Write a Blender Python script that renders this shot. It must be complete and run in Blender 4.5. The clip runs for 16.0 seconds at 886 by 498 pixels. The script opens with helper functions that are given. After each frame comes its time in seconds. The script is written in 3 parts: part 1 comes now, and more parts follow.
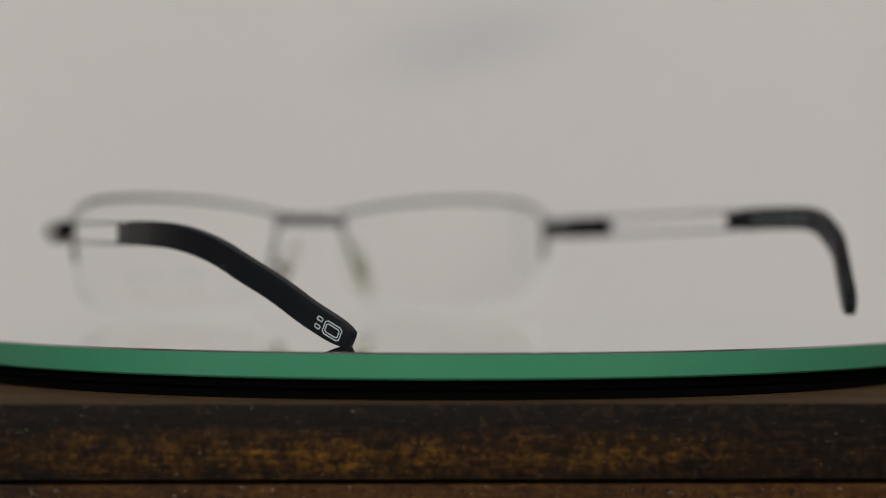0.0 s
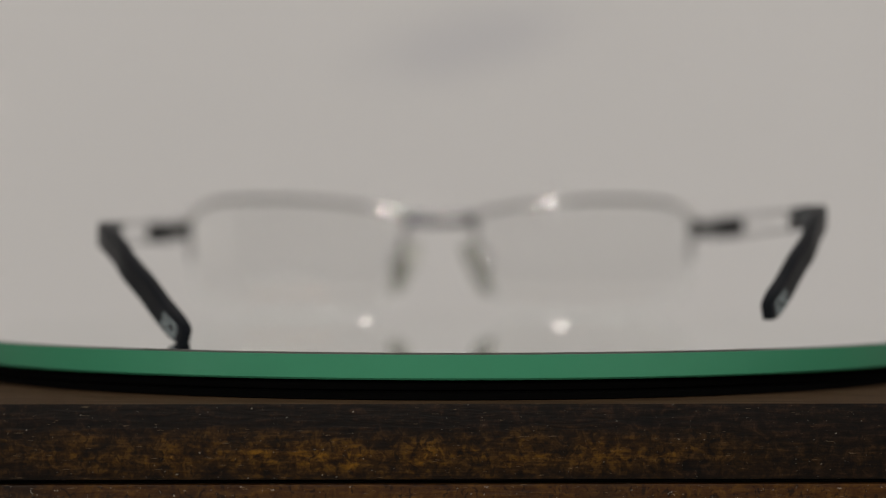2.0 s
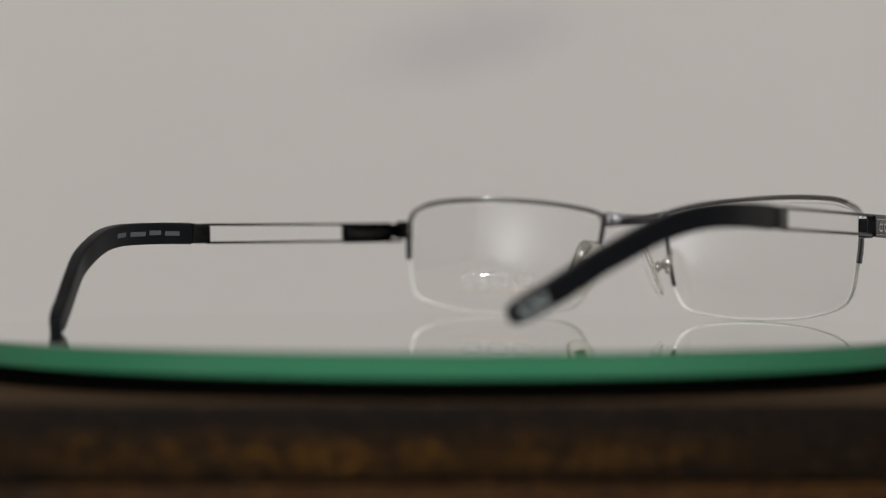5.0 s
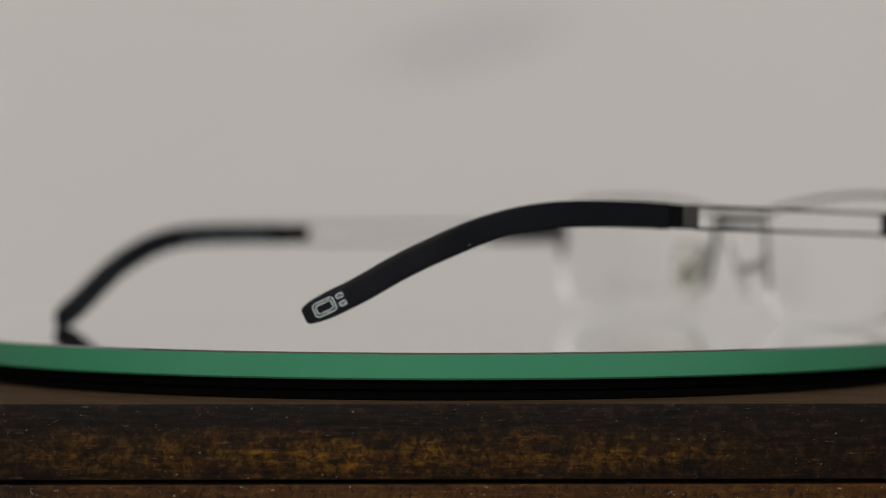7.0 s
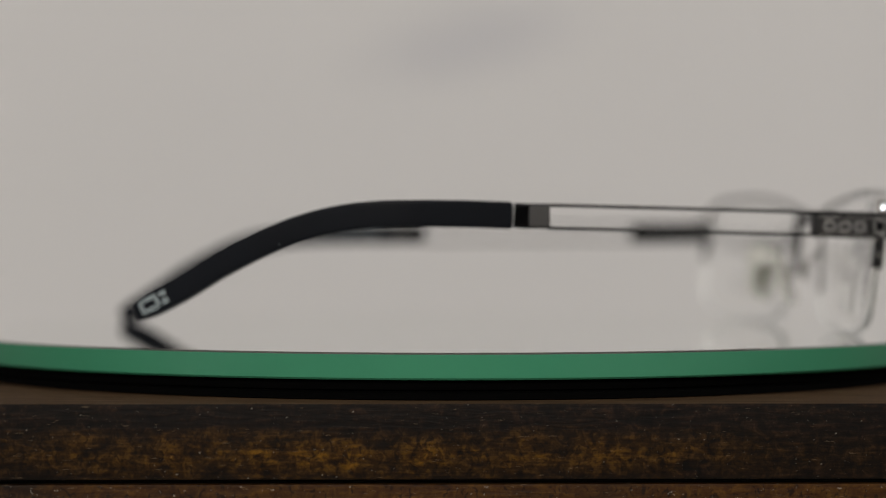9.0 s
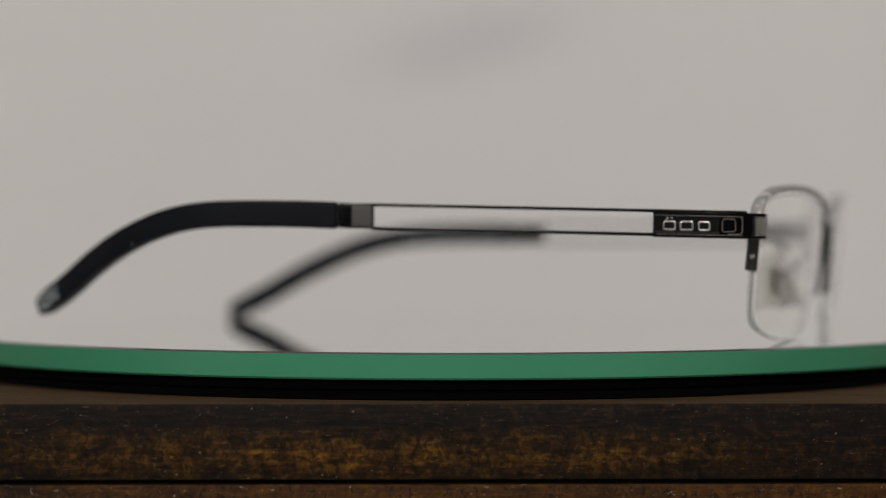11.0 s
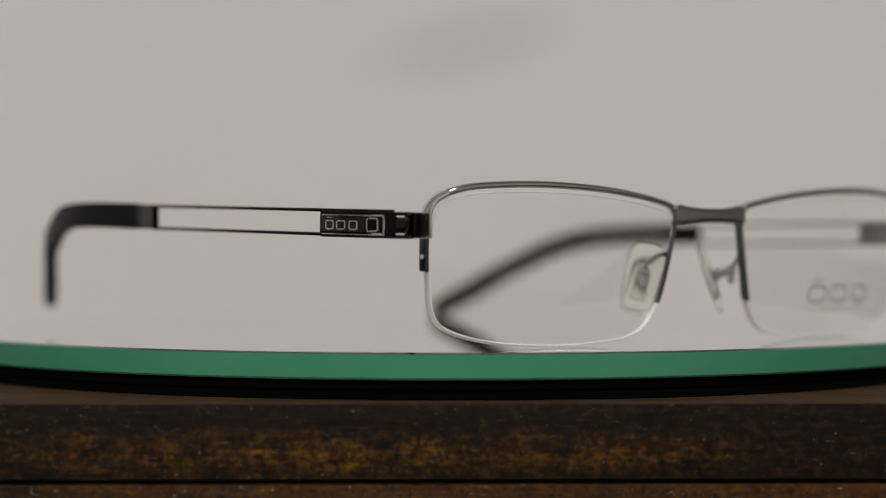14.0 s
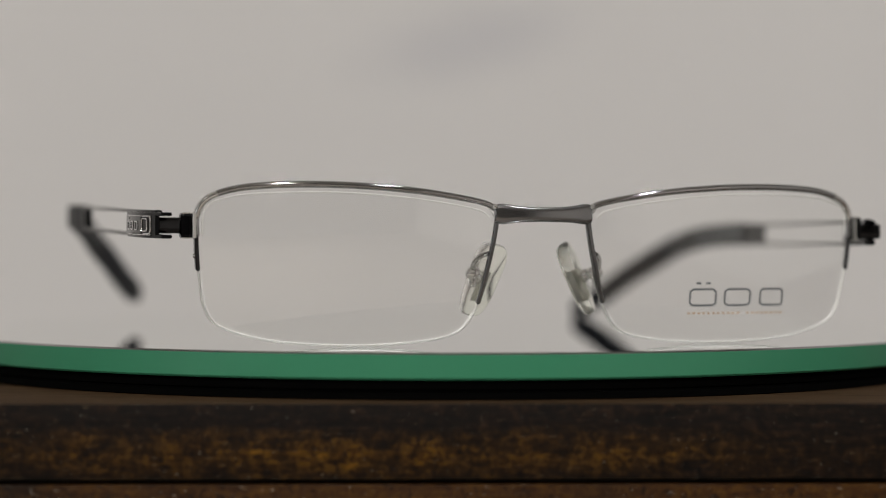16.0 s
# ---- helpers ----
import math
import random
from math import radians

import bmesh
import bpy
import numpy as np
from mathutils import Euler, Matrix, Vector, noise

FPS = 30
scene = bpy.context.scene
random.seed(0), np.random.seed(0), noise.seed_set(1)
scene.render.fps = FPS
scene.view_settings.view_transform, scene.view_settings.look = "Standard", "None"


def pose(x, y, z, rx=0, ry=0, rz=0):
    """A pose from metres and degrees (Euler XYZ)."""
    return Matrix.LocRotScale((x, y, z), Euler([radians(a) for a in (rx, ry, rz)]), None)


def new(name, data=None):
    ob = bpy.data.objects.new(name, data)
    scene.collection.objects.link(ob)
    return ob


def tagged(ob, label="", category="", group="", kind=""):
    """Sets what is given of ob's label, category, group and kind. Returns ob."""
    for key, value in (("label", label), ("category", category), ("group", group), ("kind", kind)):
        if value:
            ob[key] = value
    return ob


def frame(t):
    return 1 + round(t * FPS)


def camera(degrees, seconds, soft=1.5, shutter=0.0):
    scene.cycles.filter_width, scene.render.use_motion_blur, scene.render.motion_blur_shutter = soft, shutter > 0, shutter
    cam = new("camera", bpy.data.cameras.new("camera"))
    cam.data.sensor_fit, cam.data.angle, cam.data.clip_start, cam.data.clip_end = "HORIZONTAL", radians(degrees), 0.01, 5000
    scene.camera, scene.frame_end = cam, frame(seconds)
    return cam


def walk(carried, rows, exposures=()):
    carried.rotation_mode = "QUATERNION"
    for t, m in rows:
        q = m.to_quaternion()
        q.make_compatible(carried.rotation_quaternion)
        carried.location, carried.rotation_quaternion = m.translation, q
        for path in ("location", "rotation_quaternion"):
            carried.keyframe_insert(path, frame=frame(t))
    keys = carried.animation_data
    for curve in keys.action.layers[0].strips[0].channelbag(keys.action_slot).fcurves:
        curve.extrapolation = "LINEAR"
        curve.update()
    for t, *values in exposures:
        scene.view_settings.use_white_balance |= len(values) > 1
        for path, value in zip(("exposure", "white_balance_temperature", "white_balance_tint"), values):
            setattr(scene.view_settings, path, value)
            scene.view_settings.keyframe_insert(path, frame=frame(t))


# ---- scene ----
# Camera on a tripod, a hand's width above the turntable's glass.
cam = camera(21.512, 16.0, soft=1.05)
EYE = pose(0.0, -0.52122, 0.02087, 89.66, 0, 0.025) @ pose(0, 0, 0, 0, 0, 0.067)
walk(cam, [(0.0, EYE), (16.0, EYE)], exposures=[(0.0, 0.03), (0.9, -0.04), (4.2, -0.05), (6.5, -0.02), (9.0, 0.0), (12.5, -0.02), (16.0, 0.0)])

# The lens has a shallow depth of field, and its focus is pulled back and forth.
focus = new("focus_mark")
cam.data.dof.use_dof = True
cam.data.dof.focus_object = focus
cam.data.dof.aperture_fstop = 7.6


# ---- light ----
world = bpy.data.worlds.new("room_air")
world.use_nodes = True
world.node_tree.nodes["Background"].inputs[0].default_value = (0.9, 0.95, 1.0, 1)
world.node_tree.nodes["Background"].inputs[1].default_value = 0.05
scene.world = world

CEILING_Z, FLOOR_Z, WALL_Y = 1.70, -0.7586, 0.50
LAMPS = [  # x, y, power, diameter, colour of the ceiling spots
    (0.56, -0.85, 10.0, 0.11, (0.98, 0.985, 1.0)),
    (-0.52, -0.95, 0.7, 0.11, (0.98, 0.985, 1.0)),
    (-0.02, -3.42, 118.0, 0.15, (1.0, 0.93, 0.84)),
    (-2.27, -3.24, 40.0, 0.13, (0.94, 0.98, 1.0)),
    (-2.24, -3.60, 32.0, 0.12, (1.0, 0.87, 0.72)),
    (-5.00, -4.30, 66.0, 0.17, (0.95, 0.98, 1.0)),
]
for lx, ly, power, wide, tint in LAMPS:
    lamp = new("spot_light", bpy.data.lights.new("spot_light", "AREA"))
    lamp.data.shape, lamp.data.size, lamp.data.energy, lamp.data.color = "DISK", wide, power, tint
    lamp.matrix_world = pose(lx, ly, CEILING_Z - 0.035)


# ---- materials ----
class Nodes:
    """A short way to write node materials."""

    def __init__(self, name):
        self.mat = bpy.data.materials.new(name)
        self.mat.use_nodes = True
        self.tree = self.mat.node_tree
        self.bsdf = self.tree.nodes["Principled BSDF"]

    def add(self, kind, links=None, **values):
        n = self.tree.nodes.new(kind)
        for k, v in values.items():
            n.inputs[k.replace("_", " ")].default_value = v
        for k, v in (links or {}).items():
            self.tree.links.new(v, n.inputs[k])
        return n

    def coords(self, scale=(1, 1, 1), which="Object"):
        tc = self.tree.nodes.new("ShaderNodeTexCoord")
        m = self.add("ShaderNodeMapping", {"Vector": tc.outputs[which]})
        m.inputs["Scale"].default_value = scale
        return m.outputs["Vector"]

    def noise(self, vec, scale, detail=4, rough=0.55, distortion=0.0):
        return self.add("ShaderNodeTexNoise", {"Vector": vec}, Scale=scale, Detail=detail, Roughness=rough, Distortion=distortion).outputs["Fac"]

    def ramp(self, fac, *stops):
        r = self.add("ShaderNodeValToRGB", {"Fac": fac})
        el = r.color_ramp.elements
        while len(el) < len(stops):
            el.new(0.5)
        for e, (pos, col) in zip(el, stops):
            e.position, e.color = pos, (*col, 1) if len(col) == 3 else col
        return r.outputs["Color"]

    def math(self, op, a, b=None):
        n = self.tree.nodes.new("ShaderNodeMath")
        n.operation = op
        for i, v in enumerate((a, b)):
            if v is None:
                continue
            if isinstance(v, (int, float)):
                n.inputs[i].default_value = v
            else:
                self.tree.links.new(v, n.inputs[i])
        return n.outputs[0]

    def mix(self, fac, a, b, blend="MIX"):
        n = self.tree.nodes.new("ShaderNodeMix")
        n.data_type, n.blend_type = "RGBA", blend
        for i, v in ((0, fac), (6, a), (7, b)):
            if isinstance(v, (int, float, tuple)):
                n.inputs[i].default_value = v if not isinstance(v, tuple) else (*v, 1)
            else:
                self.tree.links.new(v, n.inputs[i])
        return n.outputs[2]

    def set(self, **values):
        for k, v in values.items():
            socket = self.bsdf.inputs[k.replace("_", " ")]
            if isinstance(v, (int, float)):
                socket.default_value = v
            elif isinstance(v, tuple):
                socket.default_value = (*v, 1)
            else:
                self.tree.links.new(v, socket)
        return self

    def bump(self, height, strength=0.3, distance=0.001):
        b = self.add("ShaderNodeBump", {"Height": height}, Strength=strength, Distance=distance)
        self.tree.links.new(b.outputs["Normal"], self.bsdf.inputs["Normal"])
        return self


def metal(name, colour, rough, grain=0.06):
    n = Nodes(name)
    v = n.coords()
    fine, broad = n.noise(v, 900, 3), n.noise(v, 60, 3)
    n.set(Base_Color=n.mix(broad, tuple(c * 0.85 for c in colour), tuple(min(1, c * 1.12) for c in colour)), Metallic=1.0,
          Roughness=n.math("ADD", n.math("MULTIPLY", fine, grain), rough))
    return n.mat


def plastic(name, colour, rough, spec=0.5, bump=0.15):
    n = Nodes(name)
    v = n.coords()
    fine, broad = n.noise(v, 2500, 3), n.noise(v, 120, 4)
    n.set(Base_Color=n.mix(broad, tuple(c * 0.8 for c in colour), tuple(c * 1.2 for c in colour)),
          Roughness=n.math("ADD", n.math("MULTIPLY", broad, 0.12), rough), Specular_IOR_Level=spec)
    n.bump(fine, bump, 0.00005)
    return n.mat


GUNMETAL = metal("polished_gunmetal", (0.39, 0.39, 0.395), 0.04, 0.03)
SATIN = metal("brushed_gunmetal", (0.25, 0.25, 0.258), 0.13, 0.08)
STUB_METAL = metal("smoked_steel", (0.06, 0.06, 0.065), 0.14)
CHROME = metal("bright_chrome", (0.78, 0.78, 0.78), 0.05, 0.03)
HINGE_METAL = metal("dark_hinge_steel", (0.035, 0.035, 0.036), 0.10)
PAD_CORE = metal("dull_pad_plate", (0.46, 0.46, 0.42), 0.22)
DARK_METAL = metal("black_lacquered_steel", (0.013, 0.0135, 0.015), 0.20)
STEEL_PLATE = metal("etched_dark_steel", (0.055, 0.055, 0.057), 0.08)
SILVER_INK = metal("silver_inlay", (0.70, 0.71, 0.73), 0.16)
BLACK_TIP = plastic("black_soft_acetate", (0.0045, 0.0055, 0.0080), 0.38, 0.10, 0.05)
GREY_PLUG = plastic("grey_insert", (0.04, 0.039, 0.039), 0.42)
# Darker copy of the gunmetal, with the side rail's shade in its colour.
RAIL_METAL = metal("shaded_gunmetal", (0.17, 0.17, 0.175), 0.08)
SATIN_CHROME = metal("satin_chrome", (0.60, 0.60, 0.59), 0.17, 0.03)
DARK_CHROME = metal("dark_chrome", (0.58, 0.58, 0.58), 0.04, 0.03)
WHITE_INK = plastic("pale_print", (0.36, 0.42, 0.44), 0.5)
BACK_INK = plastic("dull_white_print", (0.27, 0.28, 0.28), 0.5)
GREY_INK = plastic("faded_grey_print", (0.10, 0.115, 0.13), 0.55)
LENS_INK = plastic("slate_print", (0.10, 0.11, 0.12), 0.55)
ORANGE_INK = plastic("orange_print", (0.42, 0.32, 0.235), 0.55)
RUBBER = plastic("black_rubber", (0.0016, 0.0016, 0.0016), 0.8, 0.02, 0.05)


def clear_glass(name, colour, rough, ior):
    n = Nodes(name)
    smear = n.noise(n.coords(), 90, 4)
    n.set(Base_Color=colour, Transmission_Weight=1.0, IOR=ior, Roughness=n.math("MULTIPLY", n.math("POWER", smear, 3.0), rough))
    return n.mat


LENS_GLASS = clear_glass("clear_demo_lens", (0.995, 0.998, 0.995), 0.0, 1.59)
LENS_EDGE = Nodes("frosted_lens_edge").set(Base_Color=(0.85, 0.86, 0.85), Transmission_Weight=0.5, Roughness=0.34, IOR=1.49).mat
LINER = Nodes("pale_bevel").set(Base_Color=(0.82, 0.83, 0.82), Roughness=0.30, Transmission_Weight=0.2, IOR=1.49).mat
CORD = Nodes("nylon_cord").set(Base_Color=(0.93, 0.94, 0.93), Transmission_Weight=0.9, Roughness=0.10, IOR=1.5).mat
SILICONE = Nodes("clear_silicone").set(Base_Color=(0.95, 0.96, 0.90), Transmission_Weight=0.96, Roughness=0.04, IOR=1.42).mat


def glass_top_material():
    n = Nodes("silvered_glass_top")
    v = n.coords()
    dust = n.noise(v, 260, 5, 0.7)
    n.set(Base_Color=(0.86, 0.885, 0.87), Metallic=1.0, Roughness=n.math("ADD", n.math("MULTIPLY", n.math("POWER", dust, 4.0), 0.06), 0.012))
    return n.mat


def glass_edge_material():
    n = Nodes("green_glass_edge")
    v = n.coords((1, 1, 1))
    broad, fine = n.noise(v, 24, 3), n.noise(v, 420, 3)
    col = n.mix(broad, (0.038, 0.201, 0.112), (0.045, 0.228, 0.126))
    n.set(Base_Color=col, Roughness=n.math("ADD", n.math("MULTIPLY", fine, 0.04), 0.24), Specular_IOR_Level=0.3)
    return n.mat


def wood_material(name, worn_band):
    n = Nodes(name)
    v = n.coords()
    grain = n.noise(n.coords((60, 90, 560)), 2.2, 5, 0.62, 0.6)
    mottle = n.noise(n.coords((0.9, 1.0, 0.9)), 560.0, 5, 0.72, 0.8)
    blotch = n.noise(n.coords((1.0, 1.0, 1.5)), 120.0, 5, 0.68, 0.6)
    broad = n.noise(n.coords((1, 1, 1)), 22.0, 3, 0.5)
    dash = n.noise(n.coords((330, 330, 4600)), 1.0, 2, 0.5)
    dot = n.noise(n.coords((1, 1, 1.4)), 1300.0, 2, 0.5)
    pit = n.noise(n.coords((1, 1, 0.75)), 900.0, 2, 0.4, 1.2)
    sep = n.add("ShaderNodeSeparateXYZ", {"Vector": v})
    dark = n.ramp(n.math("ADD", n.math("MULTIPLY", grain, 0.4), n.math("MULTIPLY", mottle, 0.6)),
                  (0.41, (0.0014, 0.0010, 0.0008)), (0.52, (0.0058, 0.0032, 0.0020)), (0.64, (0.024, 0.012, 0.0062)))
    amber = n.ramp(n.math("ADD", n.math("MULTIPLY", grain, 0.35), n.math("MULTIPLY", mottle, 0.65)),
                   (0.38, (0.007, 0.0028, 0.0009)), (0.49, (0.043, 0.0182, 0.0021)), (0.61, (0.140, 0.066, 0.0058)))
    if worn_band:
        # the stain is rubbed thin in a band along the lower half of the edge, most of all towards one end
        lift = n.math("MULTIPLY", n.math("SUBTRACT", broad, 0.5), 0.006)
        off = n.math("ABSOLUTE", n.math("ADD", n.math("ADD", sep.outputs["Z"], 0.0088), lift))
        band = n.math("MAXIMUM", n.math("SUBTRACT", 1.25, n.math("MULTIPLY", off, 250.0)), 0.0)
        fade = n.math("SUBTRACT", 1.15, n.math("MULTIPLY", n.math("ABSOLUTE", n.math("ADD", sep.outputs["X"], 0.018)), 12.5))
        fade = n.math("MINIMUM", n.math("MAXIMUM", fade, 0.10), 1.0)
        worn = n.math("MULTIPLY", n.math("MULTIPLY", band, fade), n.math("ADD", n.math("MULTIPLY", blotch, 3.6), -1.15))
        worn = n.math("MINIMUM", n.math("MAXIMUM", worn, 0.0), 1.0)
    else:
        worn = n.math("MINIMUM", n.math("MAXIMUM", n.math("ADD", n.math("MULTIPLY", broad, 3.2), -1.15), 0.12), 0.60)
        amber = n.mix(0.5, amber, (0.070, 0.0230, 0.003))
    col = n.mix(worn, dark, amber)
    col = n.mix(n.ramp(pit, (0.34, (0.7, 0.7, 0.7)), (0.42, (0, 0, 0))), col, (0.0022, 0.0015, 0.0012))
    pale = n.ramp(dash, (0.69, (0, 0, 0)), (0.72, (1, 1, 1)))
    specks = n.ramp(dot, (0.70, (0, 0, 0)), (0.74, (1, 1, 1)))
    col = n.mix(n.math("MULTIPLY", pale, 0.40), col, (0.26, 0.19, 0.12))
    col = n.mix(n.math("MULTIPLY", specks, 0.38), col, (0.40, 0.36, 0.30))
    n.set(Base_Color=col, Roughness=n.math("ADD", n.math("MULTIPLY", mottle, 0.22), 0.38), Specular_IOR_Level=0.10)
    n.bump(grain, 0.35, 0.0003)
    return n.mat


def flat_top_material():
    """The flat of the cabinet's top: dull patchy brown."""
    n = Nodes("brown_walnut_flat")
    grain = n.noise(n.coords((14, 260, 40)), 3.0, 5, 0.6, 0.3)
    patchy = n.noise(n.coords((1, 1, 1)), 130.0, 4, 0.65)
    col = n.ramp(grain, (0.3, (0.020, 0.011, 0.006)), (0.5, (0.046, 0.027, 0.014)), (0.7, (0.095, 0.060, 0.034)))
    n.set(Base_Color=n.mix(n.math("MULTIPLY", patchy, 0.5), col, (0.060, 0.038, 0.021)), Roughness=0.75, Specular_IOR_Level=0.04)
    n.bump(grain, 0.2, 0.0003)
    return n.mat


def wall_material(name, colour, mark):
    n = Nodes(name)
    v = n.coords()
    broad, fine = n.noise(v, 2.2, 4), n.noise(v, 240, 4)
    col = n.mix(broad, tuple(c * 0.95 for c in colour), tuple(min(0.9, c * 1.04) for c in colour))
    if mark:
        # a faint, tilted bluish mark, darker than the wall around it
        at = n.add("ShaderNodeSeparateXYZ", {"Vector": v})
        along = n.math("SUBTRACT", at.outputs["X"], 0.011)
        rise = n.math("SUBTRACT", n.math("SUBTRACT", at.outputs["Z"], 0.1055), n.math("MULTIPLY", along, 0.20))
        far = n.math("SQRT", n.math("ADD", n.math("POWER", n.math("ABSOLUTE", n.math("MULTIPLY", along, 1 / 0.048)), 2.0), n.math("POWER", n.math("ABSOLUTE", n.math("MULTIPLY", rise, 1 / 0.017)), 2.0)))
        spot = n.math("SUBTRACT", n.math("ADD", 1.0, n.math("MULTIPLY", n.noise(v, 40, 3), 0.6)), far)
        spot = n.math("MINIMUM", n.math("MAXIMUM", spot, 0.0), 1.0)
        col = n.mix(n.math("MULTIPLY", spot, 0.31), col, tuple(c * k for c, k in zip(colour, (0.60, 0.62, 0.71))))
    n.set(Base_Color=col, Roughness=0.75, Specular_IOR_Level=0.25)
    n.bump(fine, 0.08, 0.0005)
    return n.mat


PLATE_TOP, PLATE_EDGE, WOOD = glass_top_material(), glass_edge_material(), wood_material("dark_walnut_stain", True)
WOOD_FACE = flat_top_material()
WOOD_ARRIS = plastic("pale_arris", (0.27, 0.21, 0.15), 0.5, 0.3)
WOOD_PLAIN = wood_material("red_brown_walnut", False)
WALL_PAINT = wall_material("off_white_wall_paint", (0.732, 0.724, 0.728), True)
ROOM_PAINT = wall_material("grey_room_paint", (0.55, 0.545, 0.54), False)
UNSEEN_DARK = wall_material("dark_unseen_wall", (0.10, 0.098, 0.095), False)
CEILING_PAINT = wall_material("white_ceiling_paint", (0.70, 0.70, 0.69), False)
FLOOR_MAT = plastic("grey_floor", (0.22, 0.20, 0.18), 0.5)
DIFFUSER = Nodes("lit_diffuser").set(Base_Color=(0.9, 0.9, 0.9), Emission_Color=(1.0, 0.93, 0.84), Emission_Strength=6.0).mat
TRIM_WHITE = plastic("white_trim", (0.78, 0.78, 0.76), 0.4)
GAP_DARK = plastic("unlit_groove", (0.012, 0.009, 0.007), 0.8)


# ---- mesh helpers ----
MM = 0.001


def part(name, bm, material, parent=None, label="", turn=None, sharp=35):
    """Links a bmesh as one mesh object under a thing or a part."""
    if turn is not None:
        bm.transform(turn)
    bmesh.ops.recalc_face_normals(bm, faces=bm.faces)
    me = bpy.data.meshes.new(name)
    bm.to_mesh(me)
    bm.free()
    for m in material if isinstance(material, (list, tuple)) else (material,):
        me.materials.append(m)
    me.polygons.foreach_set("use_smooth", [True] * len(me.polygons))
    me.set_sharp_from_angle(angle=radians(sharp))
    ob = new(name, me)
    ob.parent = parent
    if label:
        tagged(ob, label)
    return ob


def box(bm, lo, hi, bevel=0.0, segments=2):
    lo, hi = Vector(lo), Vector(hi)
    made = bmesh.ops.create_cube(bm, size=1.0)["verts"]
    for v in made:
        v.co = Vector(((lo[i] + hi[i]) / 2 + v.co[i] * (hi[i] - lo[i]) for i in range(3)))
    if bevel:
        edges = list({e for v in made for e in v.link_edges})
        bmesh.ops.bevel(bm, geom=edges, offset=bevel, segments=segments, profile=0.7, affect="EDGES")
    return bm


def lathe(bm, rings, steps=192, slots=None):
    """Turns a list of (radius, z) about the z axis into a closed solid."""
    loops = []
    for r, z in rings:
        loops.append([bm.verts.new((r * math.cos(2 * math.pi * i / steps), r * math.sin(2 * math.pi * i / steps), z)) for i in range(steps)])
    for k in range(len(loops) - 1):
        for i in range(steps):
            j = (i + 1) % steps
            f = bm.faces.new((loops[k][i], loops[k][j], loops[k + 1][j], loops[k + 1][i]))
            f.material_index = slots[k] if slots else 0
    for loop, slot in ((loops[0], 0), (loops[-1], slots[-1] if slots else 0)):
        bm.faces.new(loop).material_index = slot if slots else 0
    return bm


def smooth_path(points, per=6, closed=False):
    """Catmull-Rom through the points."""
    pts = [Vector(p) for p in points]
    n, out = len(pts), []
    for i in range(n if closed else n - 1):
        a = pts[(i - 1) % n] if closed or i > 0 else pts[0] * 2 - pts[1]
        b, c = pts[i], pts[(i + 1) % n]
        d = pts[(i + 2) % n] if closed or i + 2 < n else c * 2 - b
        for k in range(per):
            t = k / per
            out.append(0.5 * ((2 * b) + (c - a) * t + (2 * a - 5 * b + 4 * c - d) * t * t + (3 * b - a - 3 * c + d) * t ** 3))
    if not closed:
        out.append(pts[-1])
    return out


def frames(path, ref):
    """Along a path: place, unit vector nearest to ref, unit vector across both."""
    out = []
    for i, p in enumerate(path):
        t = (path[min(i + 1, len(path) - 1)] - path[max(i - 1, 0)]).normalized()
        r = Vector(ref)
        u = (r - t * r.dot(t)).normalized()
        out.append((p, u, t.cross(u).normalized(), t))
    return out


def section(a, b, power=4.0, n=16):
    out = []
    for i in range(n):
        w = 2 * math.pi * (i + 0.5) / n
        c, s = math.cos(w), math.sin(w)
        out.append((a * math.copysign(abs(c) ** (2 / power), c), b * math.copysign(abs(s) ** (2 / power), s)))
    return out


def sweep(bm, path, ref, size, power=4.0, n=16, ends=0.6):
    """A bar along a path. size(s) gives the half widths along ref and across it at s = 0..1."""
    fr = frames(path, ref)
    rows, last = [], len(fr) - 1

    def ring(f, a, b, push=0.0):
        p, u, v, t = f
        return [bm.verts.new(p + t * push + u * x + v * y) for x, y in section(a, b, power, n)]

    for i, f in enumerate(fr):
        a, b = size(i / last)
        e = min(a, b) * ends
        if i == 0 and ends:
            rows.append(ring(f, a - e, b - e, 0))
            rows.append(ring(f, a, b, e * 0.9))
        elif i == last and ends:
            rows.append(ring(f, a, b, -e * 0.9))
            rows.append(ring(f, a - e, b - e, 0))
        else:
            rows.append(ring(f, a, b))
    for r0, r1 in zip(rows, rows[1:]):
        for i in range(n):
            bm.faces.new((r0[i], r0[(i + 1) % n], r1[(i + 1) % n], r1[i]))
    bm.faces.new(rows[0])
    bm.faces.new(rows[-1])
    return bm


def ball(bm, centre, radii, turn=None, seg=20, rings=12):
    m = Matrix.Translation(centre) @ (turn or Matrix()) @ Matrix.Diagonal((*radii, 1))
    bmesh.ops.create_uvsphere(bm, u_segments=seg, v_segments=rings, radius=1.0, matrix=m)
    return bm


# ---- room ----
def structure(name, lo, hi, material, label, category):
    ob = part(name, box(bmesh.new(), lo, hi), material)
    return tagged(ob, label, category, kind="structure")


